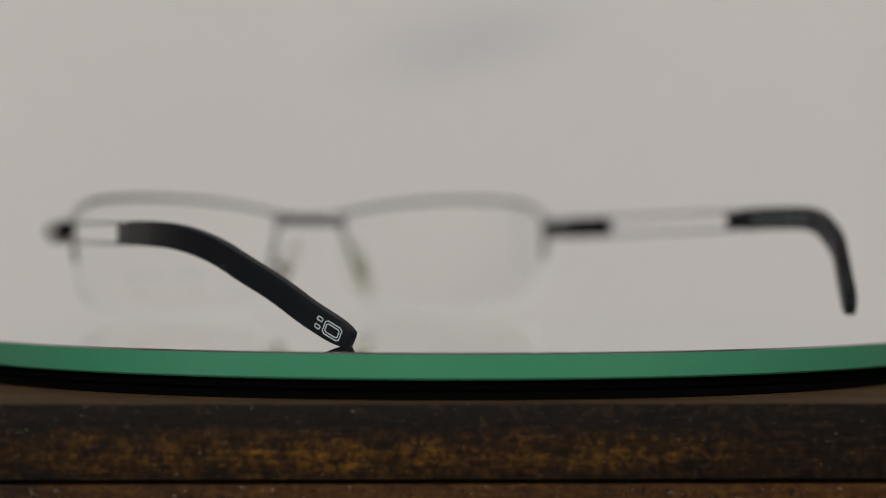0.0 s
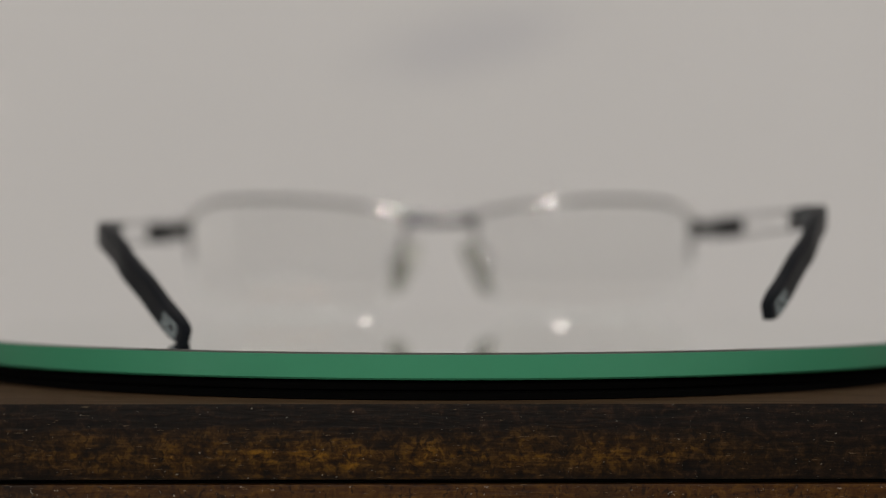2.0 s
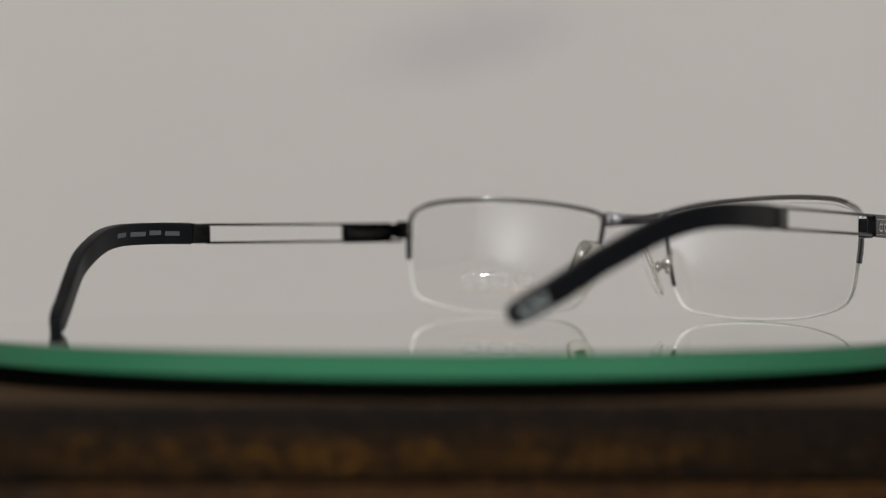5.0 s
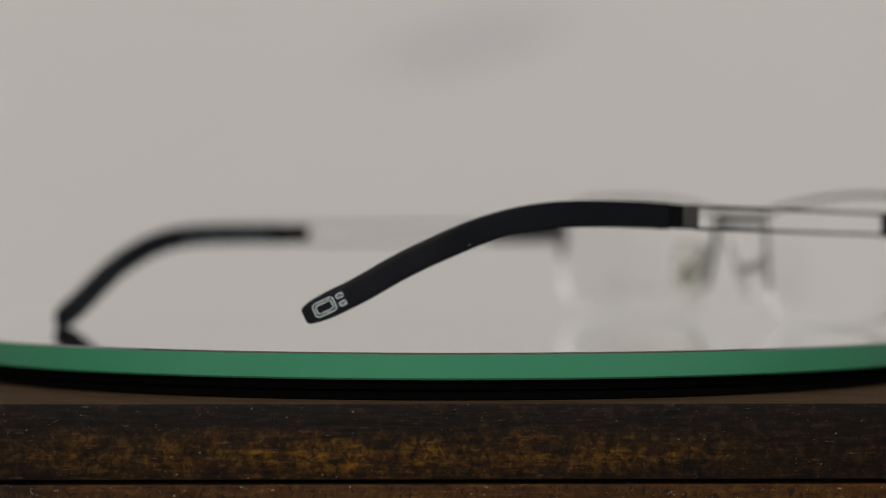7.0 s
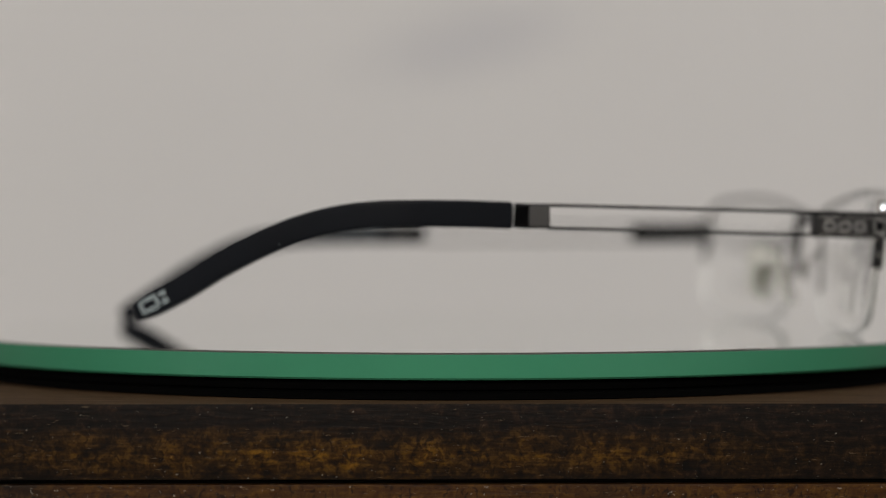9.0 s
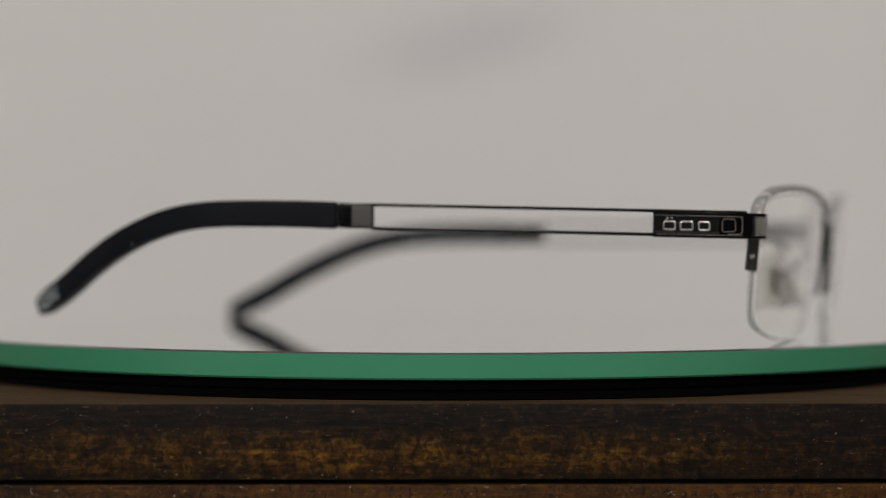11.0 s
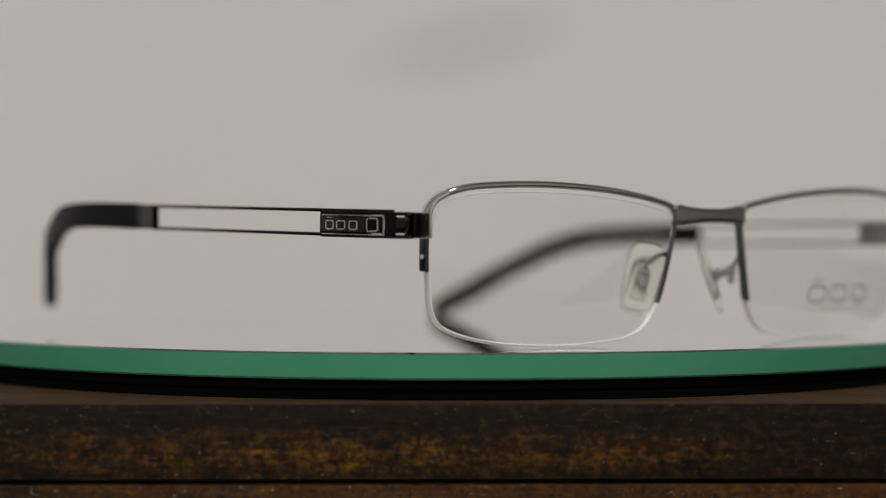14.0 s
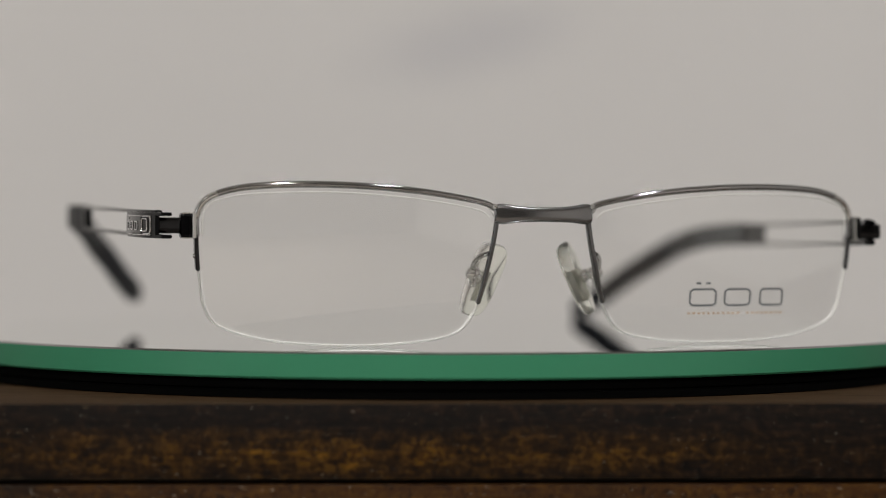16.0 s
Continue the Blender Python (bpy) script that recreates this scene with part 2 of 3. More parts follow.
X0, X1, Y0 = -5.8, 2.6, -5.6
structure("wall_north", (X0 - 0.1, WALL_Y, FLOOR_Z), (X1 + 0.1, WALL_Y + 0.1, CEILING_Z), WALL_PAINT, "plain off-white painted wall with a faint bluish mark", "wall")
# Unseen walls close the room; the south one is toned to darken reflections.
structure("wall_south", (X0 - 0.1, Y0 - 0.1, FLOOR_Z), (X1 + 0.1, Y0, CEILING_Z), UNSEEN_DARK, "unseen dark wall, toned for dark reflections", "wall")
structure("wall_west", (X0 - 0.1, Y0, FLOOR_Z), (X0, WALL_Y, CEILING_Z), ROOM_PAINT, "plain grey painted wall", "wall")
structure("wall_east", (X1, Y0, FLOOR_Z), (X1 + 0.1, WALL_Y, CEILING_Z), ROOM_PAINT, "plain grey painted wall", "wall")
structure("floor", (X0 - 0.1, Y0 - 0.1, FLOOR_Z - 0.1), (X1 + 0.1, WALL_Y + 0.1, FLOOR_Z), FLOOR_MAT, "plain grey-brown floor", "floor")
structure("ceiling", (X0 - 0.1, Y0 - 0.1, CEILING_Z), (X1 + 0.1, WALL_Y + 0.1, CEILING_Z + 0.1), CEILING_PAINT, "plain white ceiling", "ceiling")


def ceiling_spot(x, y):
    thing = new("ceiling_spot")
    thing.location = (x, y, CEILING_Z)
    part("trim_ring", lathe(bmesh.new(), [(0.062, -0.002), (0.080, -0.002), (0.085, -0.012), (0.080, -0.022), (0.062, -0.022)], 48), TRIM_WHITE, thing)
    part("diffuser", lathe(bmesh.new(), [(0.060, -0.008), (0.060, -0.014)], 48), DIFFUSER, thing, "glowing round diffuser")
    return tagged(thing, "round recessed ceiling spot with white trim ring", "lamp", "ceiling spots")


for lx, ly, power, wide, tint in LAMPS:
    ceiling_spot(lx, ly)


# ---- cabinet ----
WOOD_TOP = -0.0086


def wooden_cabinet():
    thing = new("wooden_cabinet")
    thing.matrix_world = pose(0, -0.1133, WOOD_TOP, 0, 0, 1.6)
    half, depth, height = 0.30, 0.225, WOOD_TOP - FLOOR_Z
    bm = box(bmesh.new(), (-half, 0, -0.0133), (half, depth, 0), 0.00035, 2)
    for f in bm.faces:
        if f.normal.z > 0.9:
            f.material_index = 1
        elif f.normal.z > 0.2:
            f.material_index = 2
    part("top", bm, [WOOD, WOOD_FACE, WOOD_ARRIS], thing, "dark stained top with amber worn front edge")
    # The body is near-black: the groove's shade is put into its colour.
    part("body", box(bmesh.new(), (-half + 0.004, 0.0035, -height), (half - 0.004, depth - 0.004, -0.0137), 0.001), GAP_DARK, thing)
    part("front_board", box(bmesh.new(), (-half + 0.003, 0.0004, -height), (half - 0.003, 0.0031, -0.01415), 0.0005), WOOD_PLAIN, thing, "red-brown stained front board")
    return tagged(thing, "dark stained wooden cabinet with amber worn front edge", "cabinet")


wooden_cabinet()


# ---- turntable ----
def turntable():
    thing = new("turntable")
    thing.location = (0, 0, WOOD_TOP)
    part("base", lathe(bmesh.new(), [(0.1056, 0.0), (0.1064, 0.0002), (0.1064, 0.0013), (0.1058, 0.0016)]), RUBBER, thing, "black base ring")
    platter = part("platter", lathe(bmesh.new(), [(0.1052, 0.00165), (0.1060, 0.0019), (0.1061, 0.0024), (0.1061, 0.0034), (0.1056, 0.00371)]), RUBBER, thing, "black rubber platter")
    return tagged(thing, "low black rubber turntable on the cabinet", "turntable"), platter


PLATE_R, PLATE_T = 0.1077, 0.00488


def glass_plate():
    c = 0.00035
    rings = [(PLATE_R - c, -PLATE_T), (PLATE_R, -PLATE_T + c), (PLATE_R, -c), (PLATE_R - c, 0.0), (0.09, 0.0)]
    bm = lathe(bmesh.new(), rings, 256, [0, 0, 2, 1])
    for f in bm.faces:
        if len(f.verts) > 4:
            f.material_index = 1 if f.verts[0].co.z > -0.001 else 0
    ob = part("glass_plate", bm, [PLATE_EDGE, PLATE_TOP, GUNMETAL], sharp=20)
    return tagged(ob, "round mirror-bright glass plate with green edge on the turntable", "glass plate")


table, platter = turntable()
plate = glass_plate()


# ---- eyeglasses: x across, y towards the temple tips, z up, in millimetres ----
SET = pose(-1.99 * MM, 0.275 * MM, 0, 0, 0, 3.3) @ Matrix.Diagonal((MM, MM, MM, 1))


def bow(x, z):
    """The curved and tilted sheet in which rims and lenses lie."""
    return -84.9 + 0.0037 * (abs(x) - 22) ** 2 - 0.12 * (z - 10) + 0.0037 * (z - 14) ** 2


RIM_LINE = [(64.4, 20.5), (64.6, 24.0), (64.0, 25.9), (62.7, 27.5), (60.5, 28.6), (56.4, 29.6), (49.8, 30.1), (42.1, 30.2), (34.0, 29.9), (25.5, 29.2), (17.6, 28.1), (11.5, 26.9), (9.2, 25.8)]
LENS_LOW = [(8.9, 23.2), (9.7, 18.4), (11.2, 11.0), (12.9, 6.3), (15.2, 3.2), (19.1, 1.6), (26.7, 0.65), (34.1, 0.3), (42.4, 0.5), (49.3, 1.05), (55.0, 2.1), (59.2, 3.5), (61.5, 5.0), (62.8, 7.2), (63.5, 10.1), (64.0, 14.2)]


def lens(side, glasses):
    bm = bmesh.new()
    line = smooth_path([(x, 0, z) for x, z in RIM_LINE[:-1] + LENS_LOW], 5, closed=True)
    centre = Vector((37, 0, 15))
    rings = 9
    layers = []
    for back in (0.0, 1.5):
        loops = []
        for k in range(1, rings + 1):
            f = k / rings
            loop = []
            for p in line:
                q = centre + (p - centre) * (f * 0.992)
                loop.append(bm.verts.new((side * q.x, bow(q.x, q.z) + back, q.z)))
            loops.append(loop)
        hub = bm.verts.new((side * centre.x, bow(centre.x, centre.z) + back, centre.z))
        n = len(line)
        for i in range(n):
            bm.faces.new((hub, loops[0][i], loops[0][(i + 1) % n]))
            for a, b in zip(loops, loops[1:]):
                bm.faces.new((a[i], a[(i + 1) % n], b[(i + 1) % n], b[i]))
        layers.append(loops[-1])
    for i in range(len(line)):
        j = (i + 1) % len(line)
        bm.faces.new((layers[0][i], layers[0][j], layers[1][j], layers[1][i])).material_index = 1
    ob = part("lens", bm, [LENS_GLASS, LENS_EDGE], glasses, "clear lens with a frosted edge", SET, 40)
    ob.visible_shadow = False
    low = smooth_path([(side * x, bow(x, z) + 0.75, z - 0.05) for x, z in LENS_LOW[2:]], 4)
    part("cord", sweep(bmesh.new(), low, (0, 1, 0), lambda s: (0.22, 0.22), 2.0, 8, 0), CORD, ob, "clear nylon cord", SET)
    for back in (0.05, 1.45):
        edge = smooth_path([(side * (37 + (x - 37) * 0.985), bow(x, z) + back, 15 + (z - 15) * 0.985) for x, z in LENS_LOW[3:]], 4)
        part("bevel", sweep(bmesh.new(), edge, (0, 1, 0), lambda s: (0.085, 0.075), 2.0, 8, 0), LINER, ob, "", SET)
    return ob


def rim(side, glasses):
    line = smooth_path([(side * x, bow(x, z) + 0.6, z) for x, z in RIM_LINE], 6)
    ob = part("rim", sweep(bmesh.new(), line, (0, 1, 0), lambda s: (1.15, 0.55 + 0.12 * math.sin(math.pi * s)), 3.0, 16, 0.5), GUNMETAL, glasses, "polished gunmetal half rim", SET)
    inner = [(63.5, 21.0), (63.4, 24.0), (62.9, 25.6), (61.8, 26.8), (60.0, 27.5), (56.2, 28.3), (50.0, 28.7), (42.1, 28.8), (34.2, 28.5), (26.0, 27.8), (18.2, 26.7), (12.4, 25.5), (10.4, 24.2)]
    inner = smooth_path([(side * x, bow(x, z) + 0.05, z) for x, z in inner], 5)
    part("liner", sweep(bmesh.new(), inner, (0, 1, 0), lambda s: (0.21, 0.16), 2.5, 8, 0), LINER, ob, "pale lens bevel", SET)
    collar = smooth_path([(side * x, bow(x, z) + 0.6, z) for x, z in RIM_LINE[1:5]], 5)
    part("rim_collar", sweep(bmesh.new(), collar, (0, 1, 0), lambda s: (1.32, 0.74), 2.4, 18, 0.4), CHROME, ob, "bright chrome corner", SET)
    rail = smooth_path([(side * x, bow(x, z) + 0.6, z) for x, z in [(8.8, 26.0), (9.0, 23.2), (9.8, 18.4), (11.3, 11.6), (12.3, 8.0)]], 5)
    part("side_rail", sweep(bmesh.new(), rail, (0, 1, 0), lambda s: (0.95, 0.48), 3.0, 12, 0.6), RAIL_METAL, ob, "", SET)
    stub = [Vector((side * x, bow(65, z) + 0.7, z)) for x, z in [(64.5, 21.0), (64.4, 18.0), (64.1, 14.3)]]
    bar = part("side_stub", sweep(bmesh.new(), stub, (0, 1, 0), lambda s: (1.15, 0.42), 4.0, 12, 0.5), STUB_METAL, ob, "", SET)
    bm = bmesh.new()
    ball(bm, (side * 64.75, bow(65, 17) + 0.6, 17.0), (0.35, 0.5, 0.5))
    part("rivet", bm, CHROME, bar, "", SET)
    return ob


def bridge(glasses):
    stops = [(-9.4, 25.0, 1.75), (-7.8, 24.85, 1.95), (-5.6, 24.8, 1.6), (-3, 24.75, 1.42), (0, 24.75, 1.38), (3, 24.75, 1.42), (5.6, 24.8, 1.6), (7.8, 24.85, 1.95), (9.4, 25.0, 1.75)]
    line = smooth_path([(x, -86.5 + 0.009 * x * x, z) for x, z, _ in stops], 4)
    half = [h for _, _, h in stops]

    def size(s):
        k = s * (len(half) - 1)
        i = min(int(k), len(half) - 2)
        return half[i] + (half[i + 1] - half[i]) * (k - i), 0.75

    ob = part("bridge", sweep(bmesh.new(), line, (0, 0, 1), size, 3.2, 24, 0.4), SATIN, glasses, "brushed gunmetal bridge", SET)
    # A thin dark plate stands in for the shaded hollow behind the bridge.
    part("dark_recess_plate", box(bmesh.new(), (-4.4, -85.85, 23.95), (4.4, -85.55, 25.25), 0.1, 2), STUB_METAL, ob, "", SET)
    for s in (-1, 1):
        part("bridge_foot", box(bmesh.new(), (s * 7.6 - 0.9, -85.5, 23.2), (s * 7.6 + 0.9, -84.7, 26.4), 0.25, 2), GUNMETAL, ob, "", SET)
        bm = bmesh.new()
        ball(bm, (s * 9.5, -86.0, 26.2), (0.62, 0.8, 0.6))
        part("solder_joint", bm, CHROME, ob, "", SET)
    return ob


def nose_pad(side, glasses):
    top, low = Vector((side * 6.7, -75.6, 19.3)), Vector((side * 12.3, -76.6, 5.7))
    axis = (top - low).normalized()
    normal = Vector((side * 0.77, -0.64, 0.0))
    normal = (normal - axis * normal.dot(axis)).normalized()
    wide = axis.cross(normal)
    turn = Matrix((normal, wide, axis)).transposed().to_4x4()
    long = (top - low).length / 2
    bm = bmesh.new()
    ball(bm, (0, 0, 0), (1, 1, 1), seg=32, rings=18)
    for v in bm.verts:  # a rounded tongue, slightly cupped
        y, z = v.co.y, v.co.z
        r = math.hypot(y, z)
        if r > 1e-6:
            k = r / (abs(y) ** 3.8 + abs(z) ** 3.8) ** (1 / 3.8)
            y, z = y * k, z * k
        v.co = Vector((v.co.x * 1.0 - 0.5 * y * y + 0.2, y * 3.7 * (1.0 + 0.12 * z), z * long))
    mid = (top + low) / 2
    ob = part("nose_pad", bm, SILICONE, glasses, "clear silicone nose pad", SET @ Matrix.Translation(mid) @ turn)
    core = box(bmesh.new(), (-0.15, -1.5, -4.4), (0.25, 1.5, 1.8), 0.19, 3)
    part("pad_core", core, PAD_CORE, ob, "", SET @ Matrix.Translation(mid) @ turn)
    hub = mid + normal * 1.9
    screw = Vector((side * 12.1, -79.3, 13.7))
    arm = smooth_path([(side * 10.3, bow(10, 17.5) + 1.0, 17.5), (side * 11.6, -82.6, 17.0), (side * 12.4, -80.8, 15.6), screw, hub], 5)
    part("pad_arm", sweep(bmesh.new(), arm, (0, 0, 1), lambda s: (0.5, 0.5), 2.0, 10, 0.3), DARK_CHROME, ob, "", SET)
    bm = bmesh.new()
    ball(bm, hub, (1.0, 1.0, 1.4))
    ball(bm, screw, (1.55, 1.35, 1.45))
    ball(bm, screw + Vector((side * 0.2, -0.4, -1.7)), (0.8, 0.8, 0.9))
    part("pad_screw", bm, CHROME, ob, "", SET)
    return ob


# Temple: y along, x outwards, z up, for the side at -x; the other side is its mirror image, sagging a little.
TEMPLE_LINE = [(70.4, -80.6), (70.85, -79.4), (71.45, -77.6), (72.7, -74.0), (73.7, -68.0), (74.2, -60.4), (76.0, -34.0), (77.6, -8.0)]
TIP_LINE = [(77.5, -1.0, 24.6), (78.2, 8, 24.88), (78.5, 18, 24.95), (77.55, 26, 24.7), (75.75, 33, 23.7), (73.3, 40, 21.7), (70.8, 47, 18.7), (67.0, 54, 14.9), (63.15, 61, 10.4), (58.4, 69.5, 5.7)]
TEMPLE_CURVE = smooth_path([(x, y, 0) for x, y in TEMPLE_LINE], 10)
HINGE_AT = Matrix.Translation((75.0, -81.0, 22.6))
SAG = Matrix.Translation((-1.5, 1.1, -1.3)) @ HINGE_AT @ pose(0, 0, 0, 0, 1.8, 0) @ pose(0, 0, 0, -1.487) @ pose(0, 0, 0, 0, 0, 0.87) @ HINGE_AT.inverted()


def temple(side, glasses):
    def settle(p):
        return Vector((-p[0], p[1], p[2])) if side < 0 else SAG @ Vector(p)

    def place(y, z, out=0.0):
        i = max([k for k in range(len(TEMPLE_CURVE) - 1) if TEMPLE_CURVE[k].y <= y] or [0])
        a, b = TEMPLE_CURVE[i], TEMPLE_CURVE[i + 1]
        t = (b - a).normalized()
        q = a.lerp(b, (y - a.y) / (b.y - a.y)) + Vector((t.y, -t.x, 0)) * out
        return settle((q.x, q.y, z))

    bars = [-78 + 3.5 * k for k in range(21)]
    thing = part("temple", sweep(bmesh.new(), [place(y, 25.05 + (y + 80) * 0.0215) for y in bars], (0, 0, 1), lambda s: (0.33, 0.75), 4.0, 10, 0), DARK_METAL, glasses,
                 "black steel temple with a long slot", SET)
    part("lower_bar", sweep(bmesh.new(), [place(y, 20.65 + (y + 80) * 0.0215) for y in bars], (0, 0, 1), lambda s: (0.33, 0.75), 4.0, 10, 0), DARK_METAL, thing, "", SET)
    # hinge block with a sunk plate, marks and a small frame
    spine = [-79.0, -78.2, -77.2, -75.8, -74, -71, -68, -64, -61.2]
    block = part("hinge_block", sweep(bmesh.new(), [place(y, 22.8 + (y + 70) * 0.0205, 0.7) for y in spine], (0, 0, 1), lambda s: (2.4, 0.42), 6.0, 20, 0.3), DARK_METAL, thing, "", SET)
    for dz in (-2.05, 2.05):
        prong = [place(y, 22.8 + (y + 70) * 0.0205 + dz) for y in [-81.2, -80.4, -79.6] + spine]
        part("fork_prong", sweep(bmesh.new(), prong, (0, 0, 1), lambda s: (0.36, 1.1), 5.0, 14, 0.4), DARK_METAL, block, "", SET)
    part("spring_wedge", sweep(bmesh.new(), [place(y, 22.8 + (y + 70) * 0.0205, -0.15) for y in (-78.3, -76.5, -74.5, -72, -69, -66, -63)], (0, 0, 1), lambda s: (1.45 - 0.95 * s, 0.5), 4.0, 12, 0.4), STUB_METAL, block, "", SET)
    part("slot_end", sweep(bmesh.new(), [place(y, 22.8 + (y + 70) * 0.0205) for y in (-62.3, -61.7, -61.2)], (0, 0, 1), lambda s: (2.1, 1.0), 6.0, 14, 0.3), DARK_METAL, block, "", SET)
    part("name_plate", sweep(bmesh.new(), [place(y, 22.85 + (y + 70) * 0.0205, 0.9) for y in (-73.2, -71, -69, -67, -65, -63, -61.3)], (0, 0, 1), lambda s: (1.75, 0.36), 8.0, 16, 0.3), STEEL_PLATE, thing, "", SET)
    for k, y in enumerate((-64.3, -67.4, -70.5)):
        bm = bmesh.new()
        marks(bm, lambda u, w: place(y - u * 1.05, 22.6 + (y + 70) * 0.0205 + w * 0.75, 1.30), ring_strokes(k), 0.30, 0.14)
        part("plate_mark", bm, SILVER_INK, thing, "", SET)
    bm = bmesh.new()
    marks(bm, lambda u, w: place(-74.75 + u * 1.1, 22.7 + w * 1.15, 1.14), [BOX_STROKE], 0.24, 0.4)
    part("plate_frame", bm, CHROME, thing, "", SET)
    bm = bmesh.new()
    marks(bm, lambda u, w: place(-74.2 - u, 22.7 + w * 1.62, 1.10), [[(0, 1), (1.4, 1), (2.5, 1), (2.85, 0.7), (2.85, -0.7), (2.5, -1), (1.4, -1), (0.4, -1)]], 0.26, 0.4)
    part("plate_bracket", bm, CHROME, thing, "", SET)
    for w in (-1.72, 1.72):
        bm = bmesh.new()
        marks(bm, lambda u, v: place(-69.5 + u * 7.6, 22.72 + u * 0.16 + w + v, 1.12), [[(-1, 0), (-0.5, 0), (0, 0), (0.5, 0), (1, 0)]], 0.16, 0.3)
        part("plate_trim", bm, CHROME, thing, "", SET)
    # plug that closes the slot, then the sleeve
    part("slot_plug", sweep(bmesh.new(), [place(y, 24.5) for y in (-8.1, -6.0, -4.0)] + [settle((77.5, -1.3, 24.65))], (0, 0, 1), lambda s: (2.4, 0.78), 8.0, 16, 0.15), DARK_METAL, thing, "", SET)
    part("plug_inset", sweep(bmesh.new(), [place(y, 24.5, 0.42) for y in (-7.9, -5.8, -4.0)], (0, 0, 1), lambda s: (2.12, 0.45), 6.0, 16, 0.2), GREY_PLUG, thing, "", SET)
    line = smooth_path([settle(p) for p in TIP_LINE], 6)

    def size(s):
        end = max(0.0, (s - 0.94) / 0.06)
        return (2.58 - 0.14 * s) * (1 - 0.30 * end ** 2), (1.2 + 0.30 * s) * (1 - 0.25 * end ** 2)

    tip = part("temple_tip", sweep(bmesh.new(), line, (0, 0, 1), size, 8.0, 28, 0.45), BLACK_TIP, thing, "matt black bent temple tip with a pale emblem", SET)
    fr = frames(line, (0, 0, 1))
    run = [0.0]
    for a, b in zip(line, line[1:]):
        run.append(run[-1] + (b - a).length)

    def on_face(outward):
        def at(u, w):
            """u mm back from the tip's end, w mm up from its middle, just clear of the face."""
            s = run[-1] - u
            i = max([j for j in range(len(run) - 1) if run[j] <= s + 1e-6] or [0])
            k = (s - run[i]) / (run[i + 1] - run[i])
            up, across = fr[i][1].lerp(fr[i + 1][1], k).normalized(), fr[i][2].lerp(fr[i + 1][2], k).normalized()
            q = line[i].lerp(line[i + 1], k)
            out = across if across.x * side * outward > 0 else -across
            return q + up * w + out * (size(s / run[-1])[1] + 0.03)
        return at

    face = on_face(1)
    for cu, cw, su, sw, width in ((4.2, 0.0, 2.05, 1.3, 0.24), (4.2, 0.0, 1.55, 0.82, 0.24), (7.6, 0.78, 0.6, 0.34, 0.26), (7.6, -0.78, 0.6, 0.34, 0.26)):
        bm = bmesh.new()
        marks(bm, lambda u, w: face(cu + u * su, cw + w * sw), [BOX_STROKE], width, 0.06)
        part("emblem", bm, WHITE_INK, tip, "", SET)
    inside = on_face(-1)
    for u0, u1, w in ((74, 69, 0.0), (67.5, 63.5, 0.2), (62, 56, 0.0), (54, 50, 0.1)):
        bm = bmesh.new()
        marks(bm, lambda u, v: inside(u, v + w), [[(u0, 0), ((u0 + u1) / 2, 0), (u1, 0)]], 1.1, 0.05)
        part("print_bar", bm, GREY_INK, tip, "", SET)
    bm = bmesh.new()
    ball(bm, on_face(1)(33.5, -1.55), (0.12, 0.12, 0.12), seg=10, rings=6)
    part("moulding_mark", bm, WHITE_INK, tip, "", SET)
    return thing


def end_piece(side, glasses):
    sag = -0.9 if side > 0 else 0.0
    turn = SET @ pose(side * 65.95, -77.5, 22.6 + sag * 0.4)
    ob = part("end_piece", box(bmesh.new(), (-1.4, -1.5, -2.3), (1.4, 1.5, 2.3), 0.7, 4), DARK_METAL, glasses, "dark gunmetal end piece with bright edges", turn)
    cap = SET @ pose(side * 65.25, -80.0, 22.6 + sag * 0.4, 0, 0, -side * 8)
    part("end_cap", box(bmesh.new(), (-0.34, -1.15, -2.35), (0.34, 1.15, 2.35), 0.2, 3), SATIN_CHROME, ob, "satin steel end cap", cap)
    for dz in (-2.28, 2.28):
        part("end_trim", box(bmesh.new(), (-1.15, -1.42, dz - 0.12), (1.15, 1.2, dz + 0.12), 0.1, 2), CHROME, ob, "", turn)
    knuckle = [Vector((side * x, y, 22.6 + sag)) for x, y in ((66.8, -77.5), (68.2, -77.8), (69.8, -78.1), (71.6, -78.3))]
    part("hinge", sweep(bmesh.new(), knuckle, (0, 0, 1), lambda s: (1.5, 0.75), 4.0, 14, 0.4), HINGE_METAL, ob, "", SET)
    return ob


BOX_STROKE = [(-0.75, -1), (0.75, -1), (1, -0.7), (1, 0.7), (0.75, 1), (-0.75, 1), (-1, 0.7), (-1, -0.7), (-0.75, -1)]


def ring_strokes(kind):
    """Plain angular shapes of a mark: boxes, the first with two dots over it."""
    if kind == 0:
        return [BOX_STROKE, [(-0.55, 1.75), (-0.2, 1.75)], [(0.2, 1.75), (0.55, 1.75)]]
    if kind == 1:
        return [BOX_STROKE]
    return [[(u * 0.9, w) for u, w in BOX_STROKE]]


def marks(bm, at, strokes, width, thick):
    """Raised strokes of a mark on a face: at(u, w) gives places on it."""
    for stroke in strokes:
        pts = []
        for (u0, w0), (u1, w1) in zip(stroke, stroke[1:]):
            steps = max(1, round(math.hypot(u1 - u0, w1 - w0) * 2))
            pts += [at(u0 + (u1 - u0) * k / steps, w0 + (w1 - w0) * k / steps) for k in range(steps)]
        pts.append(at(*stroke[-1]))
        normal = (at(0.01, 0) - at(0, 0)).cross(at(0, 0.01) - at(0, 0))
        if normal.length < 1e-9:
            normal = Vector((0, 1, 0))
        sweep(bm, pts, normal.normalized(), lambda s: (thick / 2, width / 2), 5.0, 8, 0)


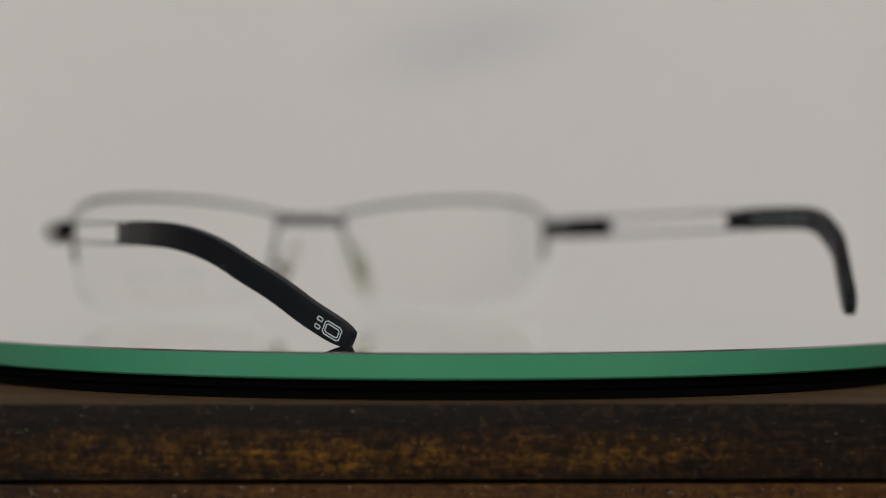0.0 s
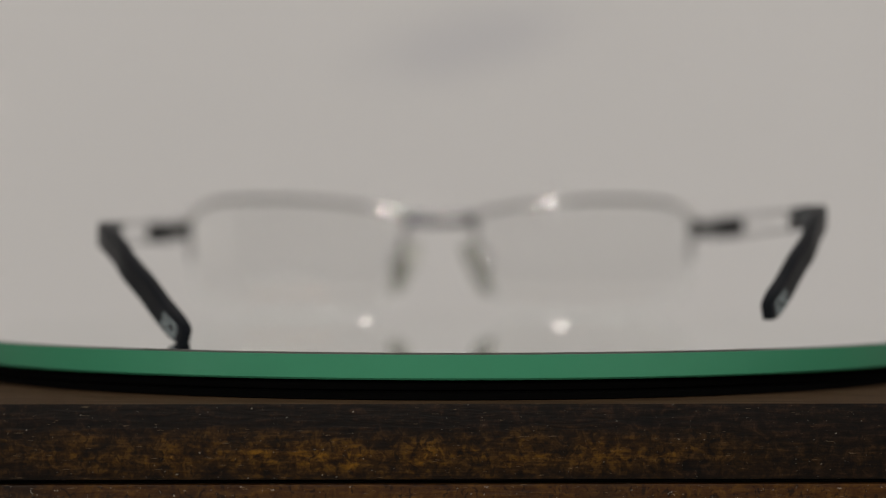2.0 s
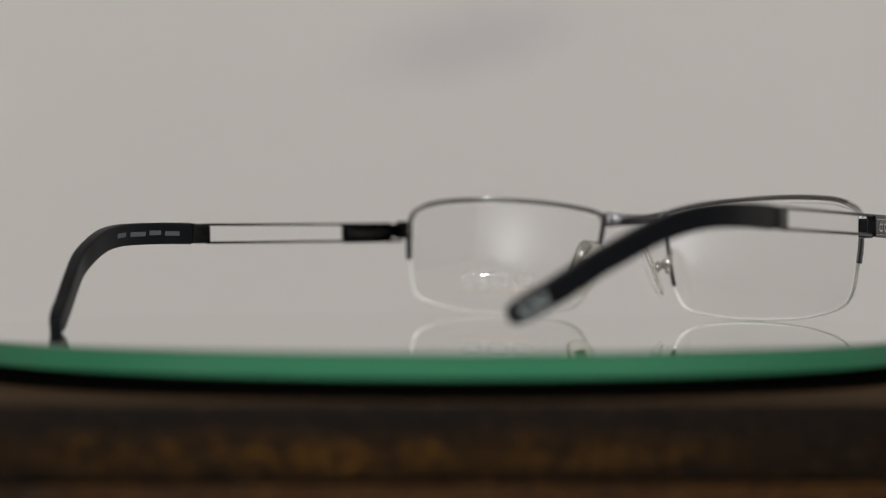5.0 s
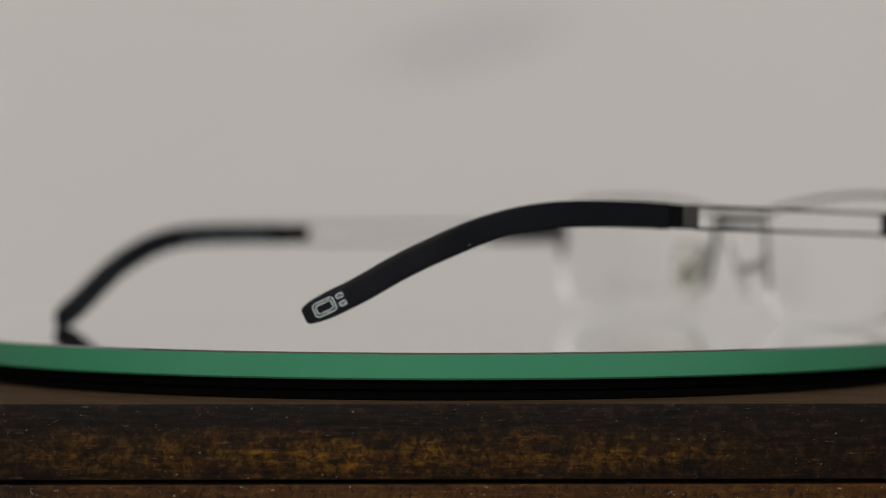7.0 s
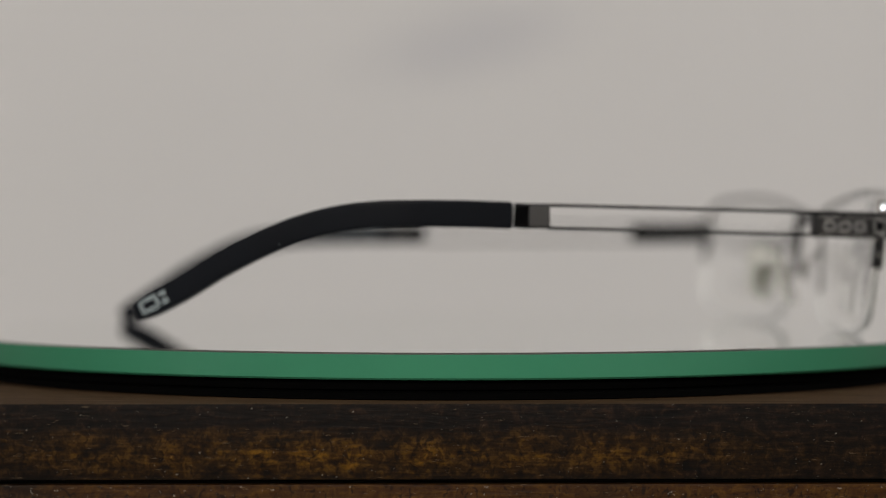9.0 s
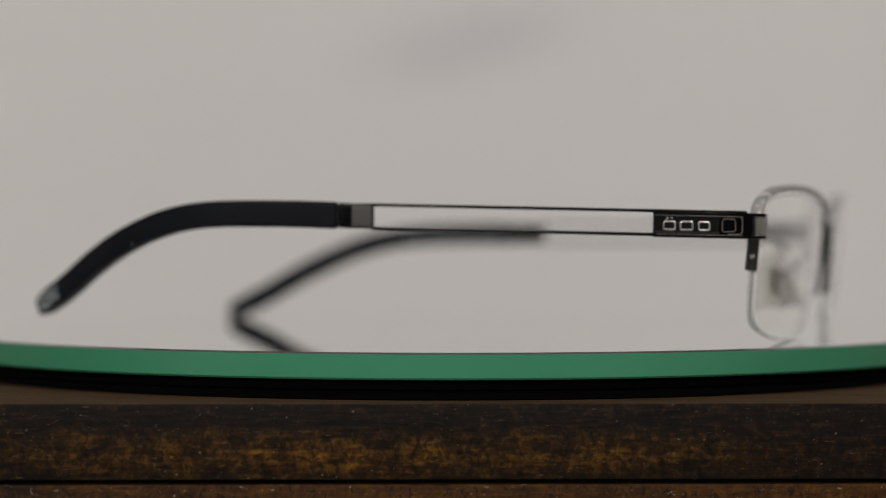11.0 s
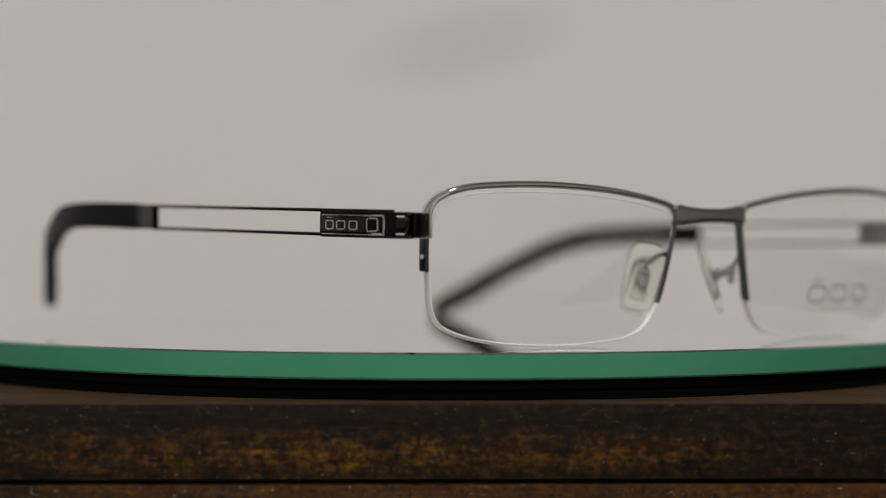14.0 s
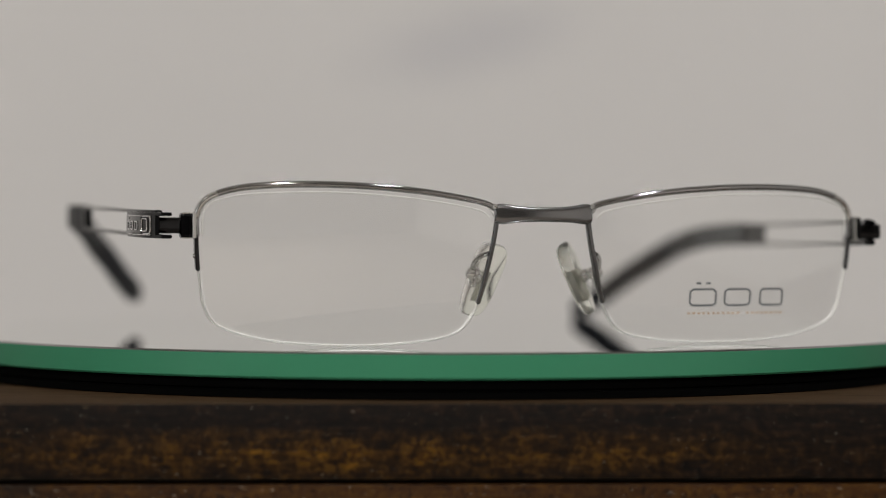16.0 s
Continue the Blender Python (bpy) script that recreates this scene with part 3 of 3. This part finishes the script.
def lens_print(ob):
    """Slate mark and small orange bars printed on one lens."""
    for k, x in enumerate((32.3, 39.6, 47.0)):
        bm = bmesh.new()
        marks(bm, lambda u, w: Vector((x + u * 2.7, bow(x + u * 2.7, 9.0 + w * 1.55) - 0.04, 9.0 + w * 1.55)), ring_strokes(k), 0.42, 0.03)
        part("lens_mark", bm, LENS_INK, ob, "slate grey mark", SET)
        bm = bmesh.new()
        marks(bm, lambda u, w: Vector((x + u * 2.7, bow(x + u * 2.7, 9.0 + w * 1.55) - 0.012, 9.0 + w * 1.55)), ring_strokes(k), 0.42, 0.016)
        part("mark_backing", bm, BACK_INK, ob, "", SET)
    for k in range(20):
        if k == 11:
            continue
        x = 29.5 + k * 1.04
        bm = bmesh.new()
        marks(bm, lambda u, w: Vector((x + u * 0.3, bow(x, 5.95) - 0.04, 5.95 + w)), [[(-1, 0), (1, 0)]], 0.42, 0.03)
        part("print_bar", bm, ORANGE_INK, ob, "", SET)


def eyeglasses():
    glasses = new("eyeglasses")
    for side in (-1, 1):
        rim(side, glasses)
        pane = lens(side, glasses)
        if side > 0:
            lens_print(pane)
        nose_pad(side, glasses)
        end_piece(side, glasses)
        temple(side, glasses)
    bridge(glasses)
    return tagged(glasses, "half-rim gunmetal eyeglasses with black temples standing on the glass plate", "eyeglasses")


glasses = eyeglasses()


def motions():
    """The turntable goes round twice a minute; the focus is pulled between near and far."""
    turn = [(t, pose(0, 0, 0, 0, 0, 202.01 - 11.9604 * t - 0.02 * t * (t - 16))) for t in [k * 0.5 for k in range(33)]]
    for thing in (plate, glasses):
        walk(thing, turn)
    walk(platter, turn)
    pulls = [(0.0, 0.432), (1.0, 0.414), (2.5, 0.413), (2.6, 0.43), (2.7, 0.48), (2.8, 0.55), (2.95, 0.60), (4.3, 0.60), (5.3, 0.50), (6.2, 0.415), (9.0, 0.415), (12.5, 0.422), (16.0, 0.434)]
    walk(focus, [(t, pose(0, d - 0.52122, 0.0)) for t, d in pulls])


motions()
